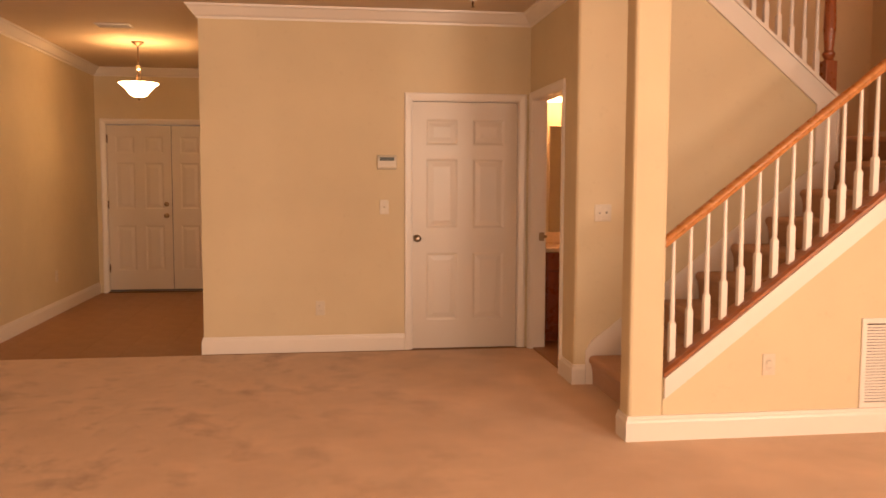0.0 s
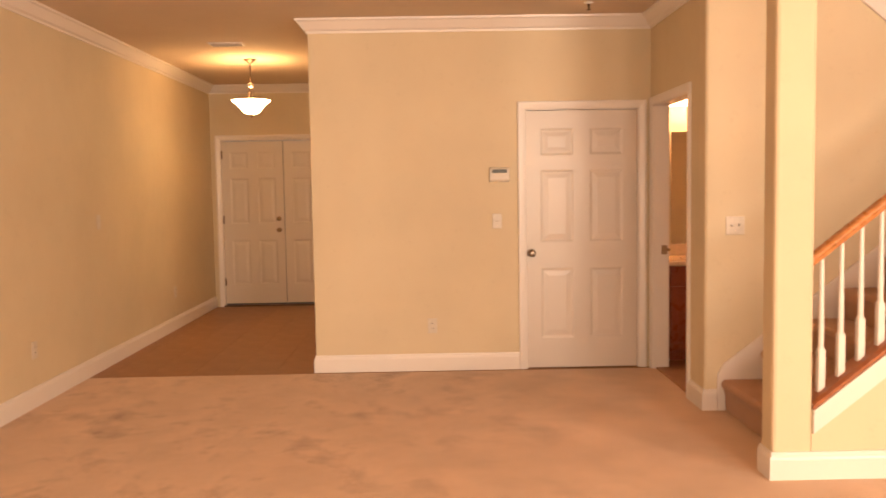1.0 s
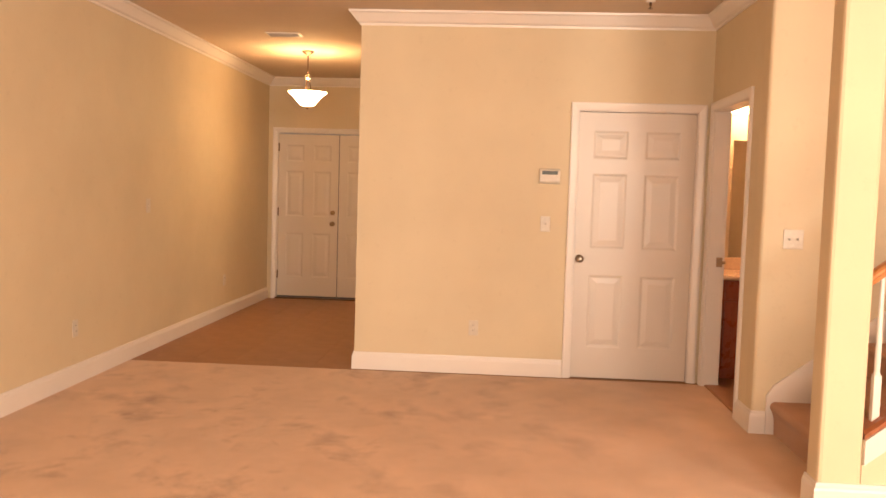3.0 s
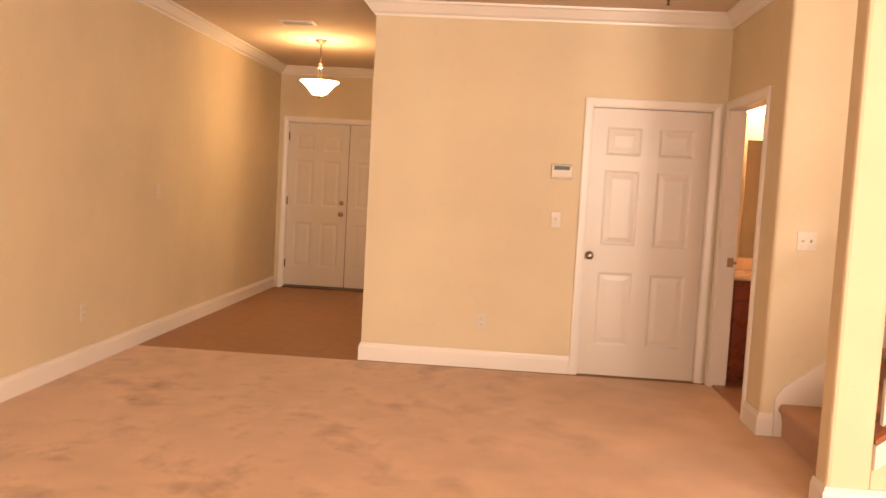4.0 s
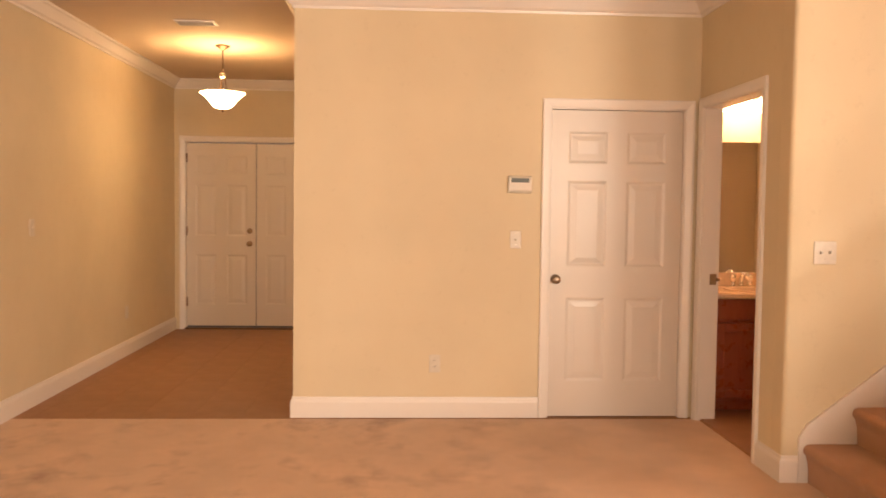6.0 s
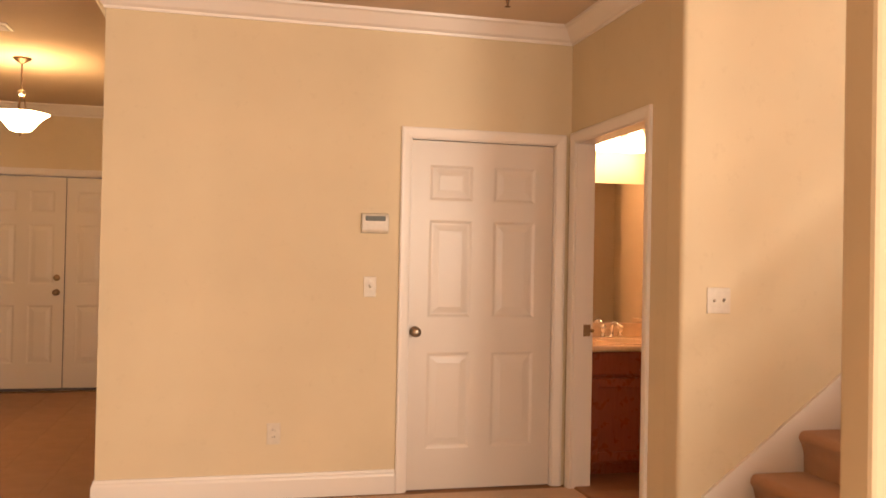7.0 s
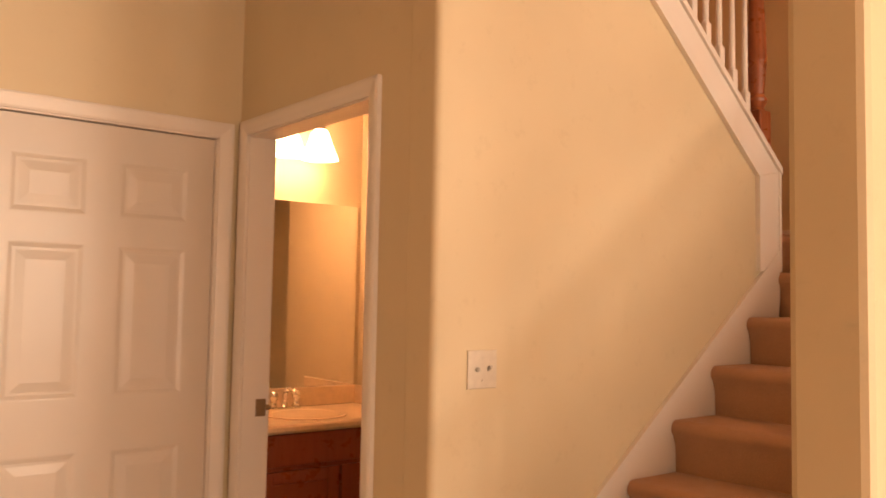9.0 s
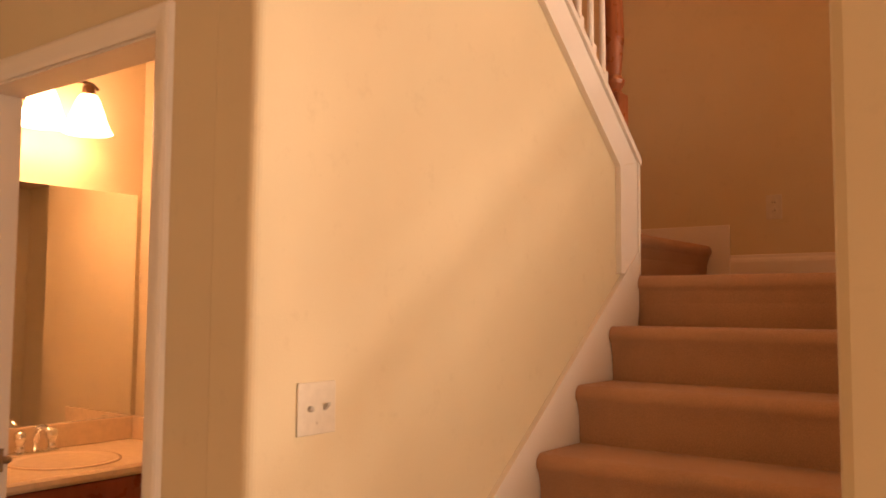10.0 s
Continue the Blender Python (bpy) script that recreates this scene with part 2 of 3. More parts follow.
def panel_door(door, w, h, depth, panels, mat):
    """A moulded door slab with sunk panels; the origin is its lower left front corner and the front looks to -y."""
    xs = sorted({0.0, w} | {v for p in panels for v in p[:2]})
    zs = sorted({0.0, h} | {v for p in panels for v in p[2:]})
    bm = bmesh.new()
    grid = {(i, k): bm.verts.new((x, 0, z)) for i, x in enumerate(xs) for k, z in enumerate(zs)}
    for i in range(len(xs) - 1):
        for k in range(len(zs) - 1):
            cx, cz = (xs[i] + xs[i + 1]) / 2, (zs[k] + zs[k + 1]) / 2
            if not any(a < cx < b and c < cz < d for a, b, c, d in panels):
                bm.faces.new((grid[i, k], grid[i + 1, k], grid[i + 1, k + 1], grid[i, k + 1]))
    box(0, w, 0.012, depth, 0, h, 0, bm)
    for x in (0, w):
        bm.faces.new([bm.verts.new(p) for p in ((x, 0, 0), (x, 0.012, 0), (x, 0.012, h), (x, 0, h))])
    bm.faces.new([bm.verts.new(p) for p in ((0, 0, h), (w, 0, h), (w, 0.012, h), (0, 0.012, h))])
    part("slab", bm, mat, door)
    for a, b, c, d in panels:
        bm = bmesh.new()
        rings = []
        for inset, y in ((0, 0), (0.006, 0.0008), (0.020, 0.0052), (0.030, 0.0052), (0.058, 0.0018), (0.064, 0.001)):
            rings.append([bm.verts.new(p) for p in ((a + inset, y, c + inset), (b - inset, y, c + inset), (b - inset, y, d - inset), (a + inset, y, d - inset))])
        for lo, hi in zip(rings, rings[1:]):
            for k in range(4):
                bm.faces.new((lo[k], lo[(k + 1) % 4], hi[(k + 1) % 4], hi[k]))
        bm.faces.new(rings[-1])
        part("panel", bm, mat, door)


def six_panels(w, h):
    s, m = 0.105 * w / 0.85, 0.12 * w / 0.85
    l0, l1, r0, r1 = s, (w - m) / 2, (w + m) / 2, w - s
    rows = ((0.235, 0.80), (1.00, 1.575), (1.685, 1.90))
    return [(a, b, c * h / 2.03, d * h / 2.03) for c, d in rows for a, b in ((l0, l1), (r0, r1))]


def door_knob(parent, x, z, mat, y=0.0):
    """A rose, neck and ball knob that stand out to -y."""
    knob = part("door_knob", lathe([(0.0305, 0.0), (0.031, -0.004), (0.026, -0.009), (0.012, -0.012), (0.011, -0.030), (0.020, -0.036), (0.027, -0.046), (0.028, -0.056), (0.022, -0.064), (0.006, -0.067)], 24, (x, y, z), "y"), mat, parent, "satin metal door knob", True)
    return knob


# ---- the large structure ----
XL0, XL1 = (-1.780, -3.6), (-1.795, 4.0)          # the side wall's line
X_B, Y_C, Y_E, Z_CEIL = 2.639, -1.325, -2.601, 2.735
Y_F, T = 3.93, 0.12


def side_x(y):
    return XL0[0] + (y - XL0[1]) * (XL1[0] - XL0[0]) / (XL1[1] - XL0[1])


# floors
def plan(x1, y0, y1):
    """A plan from the side wall's line to x1."""
    return [(side_x(y0) - 0.1, y0), (x1, y0), (x1, y1), (side_x(y1) - 0.1, y1)]


solid("floor", prism(plan(X_R + 0.1, Y_S - 0.1, -0.045), "z", -0.12, 0.0), M_CARPET, "tan wall-to-wall carpet with brown traffic stains", "carpet", "structure")
solid("subfloor", prism(plan(4.3, -0.045, 4.12), "z", -0.12, -0.003), M_GROUT, "brown grout bed under the hall and bathroom tiles", "floor", "structure")
# ceilings
bm = prism(plan(X_B, Y_S - 0.12, 4.12), "z", Z_CEIL, Z_CEIL + 0.15)
box(X_B, X_R + 0.12, Y_S - 0.12, Y_E, Z_CEIL, Z_CEIL + 0.15, 0, bm)
solid("ceiling", bm, M_CEIL, "cream painted flat ceiling", "ceiling", "structure")
solid("ceiling_stairwell", box(X_B - 0.2, 6.0, Y_E - 0.2, 0.2, 5.2, 5.35), M_CEIL, "cream ceiling high over the stairwell", "ceiling", "structure")

# north wall with the closet opening; the hall side returns along x = 0
CL0, CL1, CLT = 1.652, 2.553, 2.040
bm = box(0.0, CL0, 0.0, T, 0, Z_CEIL)
box(CL1, X_B + T, 0.0, T, 0, Z_CEIL, 0, bm)
box(CL0, CL1, 0.0, T, CLT, Z_CEIL, 0, bm)
solid("wall_north", bm, M_WALL, "beige painted wall with a closet doorway", "wall", "structure")
solid("wall_hall", box(0.0, T, T, Y_F, 0, Z_CEIL), M_WALL, "beige painted hall wall", "wall", "structure")
# hall end wall with the double door
FD0, FDM, FD1, FDT = -1.690, -0.912, -0.134, 2.075
bm = box(-1.9, FD0, Y_F, Y_F + 0.15, 0, Z_CEIL)
box(FD1, T, Y_F, Y_F + 0.15, 0, Z_CEIL, 0, bm)
box(FD0, FD1, Y_F, Y_F + 0.15, FDT, Z_CEIL, 0, bm)
solid("wall_entry", bm, M_WALL, "beige painted entry wall round a double door", "wall", "structure")
# west wall
xa, xb = side_x(Y_S - 0.1), side_x(4.1)
solid("wall_west", prism([(xa, Y_S - 0.1), (xb, 4.1), (xb - 0.15, 4.1), (xa - 0.15, Y_S - 0.1)], "z", 0, Z_CEIL), M_WALL, "long beige painted side wall with soft lamp glow", "wall", "structure")
# bathroom wall with its doorway, between the north wall and the stair wall
BATH = pose(X_B, 0, 0, 0, 0, -90)                 # x along the wall to the stair corner, y into the bathroom
BD0, BD1, BDT = 0.072, 0.985, 2.050
bm = box(BD1, -Y_C - 0.131, 0, T, 0, 3.2)
box(-0.001, BD0, 0, T, 0, 3.2, 0, bm)
box(BD0, BD1, 0, T, BDT, 3.2, 0, bm)
solid("wall_bathroom", bm, M_WALL, "beige painted wall round the bathroom doorway", "wall", "structure").matrix_world = BATH
solid("wall_bathroom_west", box(X_B, X_B + T + 0.04, 0.12, 0.62, 0, 2.5), M_WALL, "beige bathroom side wall", "wall", "structure")
solid("wall_bathroom_north", box(X_B, 3.9, 0.62, 0.74, 0, 2.5), M_WALL, "beige bathroom wall behind the vanity", "wall", "structure")
solid("wall_nook_east", box(4.05, 4.15, -1.19, -0.08, 0, 2.1), M_WALL, "beige wall of the nook under the stairs", "wall", "structure")
solid("wall_nook_north", box(3.77, 4.05, -0.20, -0.08, 0, 2.1), M_WALL, "beige wall of the nook under the stairs", "wall", "structure")
solid("ceiling_nook", box(3.645, 4.15, -1.19, -0.08, 2.1, 2.15), M_CEIL, "cream ceiling of the nook under the stairs", "ceiling", "structure")
solid("wall_bathroom_east", box(3.645, 3.77, -0.20, 0.62, 0, 2.5), M_WALL, "beige bathroom end wall", "wall", "structure")
solid("ceiling_bathroom", box(X_B + T, 3.645, -1.19, 0.62, 2.5, 2.6), M_CEIL, "cream bathroom ceiling", "ceiling", "structure")
# stair wall with the sloping top: along the foot of the upper flight
X_END, Z_END, SLOPE = 4.495, 1.957, 0.83
z_top = Z_END + SLOPE * (X_END - X_B)
bm = prism([(X_B, 0), (X_END, 0), (X_END, Z_END), (X_B, z_top)], "y", Y_C, Y_C + 0.13)
edge = [e for e in bm.edges if all(abs(v.co.x - X_B) < 1e-4 and abs(v.co.y - Y_C) < 1e-4 for v in e.verts)]
bmesh.ops.bevel(bm, geom=edge, offset=0.022, segments=5, profile=0.5, affect="EDGES")
solid("wall_stair", bm, M_WALL, "beige stair wall with a sloping top", "wall", "structure")
# stairwell enclosure
X_E = 5.60
solid("wall_stair_east", box(X_E, X_E + 0.12, Y_E, 0.1, 0, 5.2), M_WALL, "beige painted wall beside the stair landing", "wall", "structure")
solid("wall_stair_north", box(3.75, X_E, -0.06, 0.06, 0, 5.2), M_WALL, "beige stairwell wall", "wall", "structure")
solid("wall_stair_upper", box(X_B, X_B + T, Y_E, 0.0, 2.9, 5.2), M_WALL, "beige upper stairwell wall", "wall", "structure")
solid("wall_stair_upper_north", box(X_B, 3.75, 0.0, 0.12, 2.9, 5.2), M_WALL, "beige upper stairwell wall", "wall", "structure")
# front stair wall below the rail, with the header above
RAIL = 0.78                                        # the stair's pitch
X_K, Z_SH = 2.752, 0.335                           # foot of the knee wall's slope
X_W1 = 4.90
bm = prism([(X_K, 0), (X_W1, 0), (X_W1, Z_SH + RAIL * (X_W1 - X_K)), (X_K, Z_SH)], "y", Y_E, Y_E + 0.135)
solid("wall_knee", bm, M_WALL, "beige knee wall under the stair rail", "wall", "structure")
solid("wall_stair_south", box(X_W1, X_E, Y_E, Y_E + 0.11, 0, Z_CEIL), M_WALL, "beige wall beside the landing", "wall", "structure")
solid("wall_header", box(X_B, X_E, Y_E, Y_E + 0.11, Z_CEIL, 5.2), M_WALL, "beige wall above the stair opening", "wall", "structure")
solid("column", box(2.561, X_K + 0.002, Y_E - 0.004, Y_E + 0.144, 0, Z_CEIL, 0.018), M_WALL, "square beige drywall column at the foot of the stairs", "column", "structure")
# south and east walls behind the camera, with the patio opening and the windows
bm = bmesh.new()
at = side_x(Y_S) - 0.1
for x0, x1, z0, z1 in ((-0.6, 1.8, 0.06, 2.1), (3.0, 4.2, 1.4, 2.3), (5.7, 6.3, 1.4, 2.3)):
    box(at, x0, Y_S - 0.15, Y_S, 0, Z_CEIL, 0, bm)
    box(x0, x1, Y_S - 0.15, Y_S, 0, z0, 0, bm)
    box(x0, x1, Y_S - 0.15, Y_S, z1, Z_CEIL, 0, bm)
    at = x1
box(at, X_R, Y_S - 0.15, Y_S, 0, Z_CEIL, 0, bm)
solid("wall_south", bm, M_WALL, "beige wall with a patio opening and garden windows", "wall", "structure")
bm = box(X_R, X_R + 0.15, Y_S - 0.15, -9.1, 0, Z_CEIL)
box(X_R, X_R + 0.15, -9.1, -7.3, 0, 0.85, 0, bm)
box(X_R, X_R + 0.15, -9.1, -7.3, 2.25, Z_CEIL, 0, bm)
box(X_R, X_R + 0.15, -7.3, Y_E, 0, Z_CEIL, 0, bm)
solid("wall_east", bm, M_WALL, "beige painted wall with a window", "wall", "structure")
solid("wall_return", box(X_E + 0.12, X_R, Y_E, Y_E + 0.12, 0, Z_CEIL), M_WALL, "beige painted wall", "wall", "structure")

# mouldings
solid("baseboard_north", run_profile(BASE, [(0.0, 2.0), (0.0, 0.0), (CL0 - 0.052, 0.0)]), M_TRIM, "white painted baseboard", "baseboard", "structure")
solid("baseboard_west", run_profile(BASE, [(side_x(-6), -6), (side_x(Y_F), Y_F)]), M_TRIM, "white painted baseboard", "baseboard", "structure")
solid("baseboard_corner", run_profile(BASE, [(X_B, -BD1 - 0.052), (X_B, Y_C), (2.718, Y_C)]), M_TRIM, "white painted baseboard round the corner", "baseboard", "structure")
solid("baseboard_knee", run_profile(BASE, [(2.561, Y_E + 0.144), (2.561, Y_E - 0.003), (X_R, Y_E - 0.003)]), M_TRIM, "white painted baseboard round the column", "baseboard", "structure")
solid("baseboard_landing", run_profile(BASE, [(X_E, -1.328), (X_E, Y_E + 0.12)]), M_TRIM, "white painted baseboard on the landing", "baseboard", "structure").location.z = 1.524
CZ = [(o, z + Z_CEIL) for o, z in CROWN]
solid("crown_north", run_profile(CZ, [(0.0, Y_F), (0.0, 0.0), (X_B, 0.0), (X_B, Y_C)]), M_TRIM, "white crown moulding", "crown moulding", "structure")
solid("crown_west", run_profile(CZ, [(side_x(Y_S), Y_S), (side_x(Y_F), Y_F), (0.0, Y_F)]), M_TRIM, "white crown moulding", "crown moulding", "structure")

# door frames
def doorway(name, x0, x1, top, m, deep, label):
    trim = thing(name, (0, 0, 0), label, "door frame", "", "structure")
    part("casing", casing_mesh(x0 + 0.010, x1 - 0.010, top - 0.010), M_TRIM, trim)
    part("jamb", box(x0, x0 + 0.016, 0.001, deep, 0, top - 0.016, 0.002), M_TRIM, trim)
    part("jamb", box(x1 - 0.016, x1, 0.001, deep, 0, top - 0.016, 0.002), M_TRIM, trim)
    part("head_jamb", box(x0, x1, 0.001, deep, top - 0.016, top, 0.002), M_TRIM, trim)
    trim.matrix_world = m
    return trim


doorway("trim_closet", CL0, CL1, CLT, pose(0, 0, 0), T, "white painted closet door frame")
doorway("trim_entry", FD0, FD1, FDT, pose(0, Y_F, 0), 0.14, "white painted entry door frame")
bath_frame = doorway("trim_bathroom", BD0, BD1, BDT, BATH, T, "white painted bathroom door frame")
part("strike_plate", box(BD0 + 0.016, BD0 + 0.019, 0.060, 0.105, 0.895, 0.965, 0.001), M_BRASS, bath_frame, "dull brass strike plate")
part("strike_lip", tube([(BD0 + 0.019, 0.105, 0.93), (BD0 + 0.021, 0.116, 0.93), (BD0 + 0.012, 0.122, 0.93)], 0.012, 8), M_BRASS, bath_frame, "dull brass strike lip", True)

# ---- hall ----
door = thing("door_1", (CL0 + 0.018, 0.022, 0.004), "white six-panel closet door, closed", "door", "", "structure")
panel_door(door, CL1 - CL0 - 0.036, CLT - 0.024, 0.035, six_panels(CL1 - CL0 - 0.036, CLT - 0.03), M_DOOR)
door_knob(door, 0.036, 0.911, M_KNOBMETAL)

for k, (a, b) in enumerate(((FD0 + 0.018, FDM - 0.004), (FDM + 0.004, FD1 - 0.018))):
    leaf = thing("door_2" if k == 0 else "door_3", (a, Y_F + 0.03, 0.035), "white panelled entry door leaf, closed", "door", "entry doors", "structure")
    panel_door(leaf, b - a, FDT - 0.06, 0.045, six_panels(b - a, FDT - 0.06), M_DOOR)
    part("bottom_seal", box(0.0, b - a, -0.004, 0.02, -0.016, 0.002, 0.002), M_GREY, leaf, "dark rubber door sweep")
    if k == 0:
        w = b - a
        door_knob(leaf, w - 0.066, 0.915, M_BRASS)
        part("deadbolt", lathe([(0.030, 0.0), (0.031, -0.006), (0.027, -0.014), (0.010, -0.017)], 24, (w - 0.066, 0, 1.055), "y"), M_BRASS, leaf, "round brass deadbolt", True)
        part("astragal", box(w - 0.001, w + 0.007, -0.004, 0.004, 0, FDT - 0.06, 0.002), M_GREY, leaf, "dark weather strip between the leaves")
        for z in (0.22, 1.0, 1.80):
            part("hinge", lathe([(0.009, 0), (0.011, 0.002), (0.011, 0.098), (0.009, 0.10)], 12, (0.001, -0.009, z)), M_BRONZE, leaf, "dark bronze hinge")
solid("threshold", box(FD0, FD1, Y_F - 0.02, Y_F + 0.12, -0.012, 0.018, 0.006), M_BRONZE, "dark metal door threshold", "threshold", "structure")

# pendant lamp
lamp = thing("pendant_lamp", (-0.85, 1.908, Z_CEIL), "hanging opal glass bowl lamp on a bronze rod, lit", "pendant lamp")
part("canopy", lathe([(0.062, 0.0), (0.062, -0.006), (0.048, -0.018), (0.018, -0.036), (0.008, -0.045)], 28), M_BRONZE, lamp, "bronze ceiling canopy", True)
part("rod", lathe([(0.006, -0.04), (0.006, -0.24)], 12), M_BRONZE, lamp, "", True)
part("socket_cup", lathe([(0.008, -0.225), (0.024, -0.235), (0.028, -0.255), (0.022, -0.272), (0.009, -0.28)], 20), M_NICKEL, lamp, "pale metal ball fitting", True)
for k in range(3):
    a = 2 * math.pi * k / 3 + 0.4
    part("arm", tube([(r * math.cos(a), r * math.sin(a), z) for r, z in ((0.012, -0.27), (0.024, -0.32), (0.034, -0.38), (0.036, -0.44), (0.020, -0.52))], 0.0045, 8), M_BRONZE, lamp, "", True)
bowl = [(0.192, -0.402), (0.182, -0.412), (0.152, -0.434), (0.120, -0.466), (0.092, -0.502), (0.072, -0.524), (0.038, -0.536), (0.004, -0.538)]
bm = bmesh.new()
steps = 40
rings = [[bm.verts.new((r * math.cos(2 * math.pi * k / steps), r * math.sin(2 * math.pi * k / steps), z)) for k in range(steps)] for r, z in bowl]
for lo, hi in zip(rings, rings[1:]):
    for k in range(steps):
        bm.faces.new((lo[k], lo[(k + 1) % steps], hi[(k + 1) % steps], hi[k]))
bm.faces.new(rings[-1])
part("bowl", bm, M_GLOW, lamp, "glowing white glass bowl", True)
part("finial", lathe([(0.012, -0.537), (0.012, -0.545), (0.006, -0.556), (0.008, -0.562), (0.003, -0.570)], 14), M_BRONZE, lamp, "bronze finial", True)

# ceiling vent in the hall and sprinkler head
vent = thing("ceiling_vent", (-0.855, 0.993, Z_CEIL), "small white ceiling air vent", "air vent")
part("frame", box(-0.15, 0.15, -0.09, 0.09, -0.010, -0.001, 0.003), M_TRIM, vent)
for k in range(5):
    part("slat", prism([(-0.06 + 0.028 * k, -0.016), (-0.05 + 0.028 * k, -0.010), (-0.044 + 0.028 * k, -0.010), (-0.054 + 0.028 * k, -0.016)], "x", -0.13, 0.13), M_TRIM, vent)
spr = thing("sprinkler_head", (2.072, -0.48, Z_CEIL), "small dark metal sprinkler head on the ceiling", "sprinkler")
part("escutcheon", lathe([(0.034, -0.001), (0.034, -0.004), (0.020, -0.010), (0.010, -0.012)], 20), M_TRIM, spr, "white ring", True)
part("nozzle", lathe([(0.009, -0.010), (0.009, -0.034), (0.005, -0.038), (0.005, -0.050), (0.016, -0.052), (0.016, -0.055)], 14), M_BRONZE, spr, "dark metal nozzle", True)


def wall_plate(name, m, w, h, label, kind):
    """A switch or outlet plate; its back lies on the wall and it looks to -y."""
    p = thing(name, (0, 0, 0), label, kind)
    part("plate", box(-w / 2, w / 2, -0.0065, 0, -h / 2, h / 2, 0.0025), M_PLASTIC, p)
    if kind == "outlet":
        for z in (-0.0195, 0.0195):
            face = part("receptacle", lathe([(0.0165, -0.006), (0.0165, -0.0085), (0.012, -0.009)], 20, (0, 0, z), "y"), M_PLASTIC, p)
            for x in (-0.006, 0.006):
                part("slot", box(x - 0.0012, x + 0.0012, -0.0094, -0.0088, z - 0.002, z + 0.006), M_SLOT, face)
    else:
        gangs = 2 if w > 0.1 else 1
        for g in range(gangs):
            x = (g - (gangs - 1) / 2) * 0.046
            if gangs == 2 and g == 0:
                part("dimmer_knob", lathe([(0.007, -0.006), (0.0065, -0.014), (0.005, -0.016)], 18, (x, 0, 0), "y"), M_KNOB, p, "round grey dimmer shaft", True)
            else:
                part("toggle", prism([(-0.006, -0.007), (-0.006, 0.007), (-0.020, 0.012), (-0.020, 0.005)], "x", x - 0.0045, x + 0.0045), M_KNOB if gangs == 2 else M_PLASTIC, p, "small toggle lever")
        for z in (-0.033, 0.033):
            part("screw", lathe([(0.003, -0.0063), (0.003, -0.0075)], 10, (0, 0, z), "y"), M_NICKEL, p)
    p.matrix_world = m
    return p


wall_plate("light_switch", pose(2.827, Y_C, 1.171), 0.116, 0.116, "white two-gang switch plate with dimmer on the stair wall", "switch")
wall_plate("light_switch", pose(1.437, 0, 1.171), 0.073, 0.117, "white single switch plate below the thermostat", "switch")
wall_plate("outlet", pose(0.919, 0, 0.356), 0.073, 0.117, "white wall outlet near the baseboard", "outlet")
wall_plate("outlet", pose(3.349, Y_E, 0.395), 0.073, 0.117, "white wall outlet on the knee wall", "outlet")
wall_plate("outlet", pose(X_E, -1.535, 1.882, 0, 0, -90), 0.073, 0.117, "white outlet on the landing wall", "outlet")
_turn = math.degrees(math.atan2(XL1[1] - XL0[1], XL1[0] - XL0[0]))
for y, z, lab, kind in ((-0.883, 0.384, "white outlet on the side wall", "outlet"), (0.32, 1.206, "white switch plate on the side wall", "switch"), (2.277, 0.394, "white outlet on the hall wall", "outlet")):
    wall_plate("outlet" if kind == "outlet" else "light_switch", pose(side_x(y), y, z, 0, 0, _turn), 0.073, 0.117, lab, kind)

th = thing("thermostat", (1.458, 0, 1.531), "white wall thermostat with a dark display", "thermostat")
part("housing", prism([(0, -0.058), (-0.020, -0.055), (-0.027, -0.040), (-0.029, 0.030), (-0.024, 0.052), (0, 0.058)], "x", -0.077, 0.077, 0.004), M_PLASTIC, th)
part("display", box(-0.058, 0.058, -0.0305, -0.024, 0.012, 0.040, 0.001), M_LCD, th, "dark grey display window")
part("button", box(-0.045, -0.030, -0.032, -0.026, -0.030, -0.022, 0.001), M_PLASTIC, th)
part("button", box(0.030, 0.045, -0.032, -0.026, -0.030, -0.022, 0.001), M_PLASTIC, th)

# return-air grille on the knee wall
gr = thing("wall_vent", (3.915, Y_E, 0.138), "white louvred return-air grille in the knee wall", "air vent")
GW, GH = 0.46, 0.50
bm = box(-0.03, GW, -0.012, 0, 0, 0.03, 0.003)
box(-0.03, GW, -0.012, 0, GH - 0.03, GH, 0.003, bm)
box(-0.03, 0.0, -0.012, 0, 0.03, GH - 0.03, 0.003, bm)
box(GW - 0.03, GW, -0.012, 0, 0.03, GH - 0.03, 0.003, bm)
part("frame", bm, M_TRIM, gr)
part("backing", box(0.0, GW - 0.03, -0.0015, -0.0005, 0.03, GH - 0.03), M_SLOT, gr, "dark duct behind the louvres")
for k in range(26):
    z = 0.036 + k * (GH - 0.07) / 26
    part("slat", prism([(-0.010, z), (-0.002, z + 0.010), (-0.002, z + 0.012), (-0.010, z + 0.003)], "x", 0.0, GW - 0.03), M_TRIM, gr)

# ---- stairs ----
RISE, RUN, X1 = 0.189, 0.249, 2.740
stairs = thing("staircase", (X1, Y_C, 0.010), "carpeted staircase with rounded nosings rising to a landing", "staircase", "", "structure")


def step_profile(depth):
    """Carpet drawn over nosing and riser in one fall, with a full round edge."""
    pts = [(0.030, -0.018), (0.026, RISE * 0.45), (0.014, RISE - 0.060), (0.004, RISE - 0.046)]
    for k in range(9):
        a = math.pi * 1.08 - k / 8 * math.pi * 0.58
        pts.append((0.032 + 0.032 * math.cos(a), RISE - 0.032 + 0.032 * math.sin(a)))
    pts += [(depth, RISE), (depth, -0.018)]
    return pts


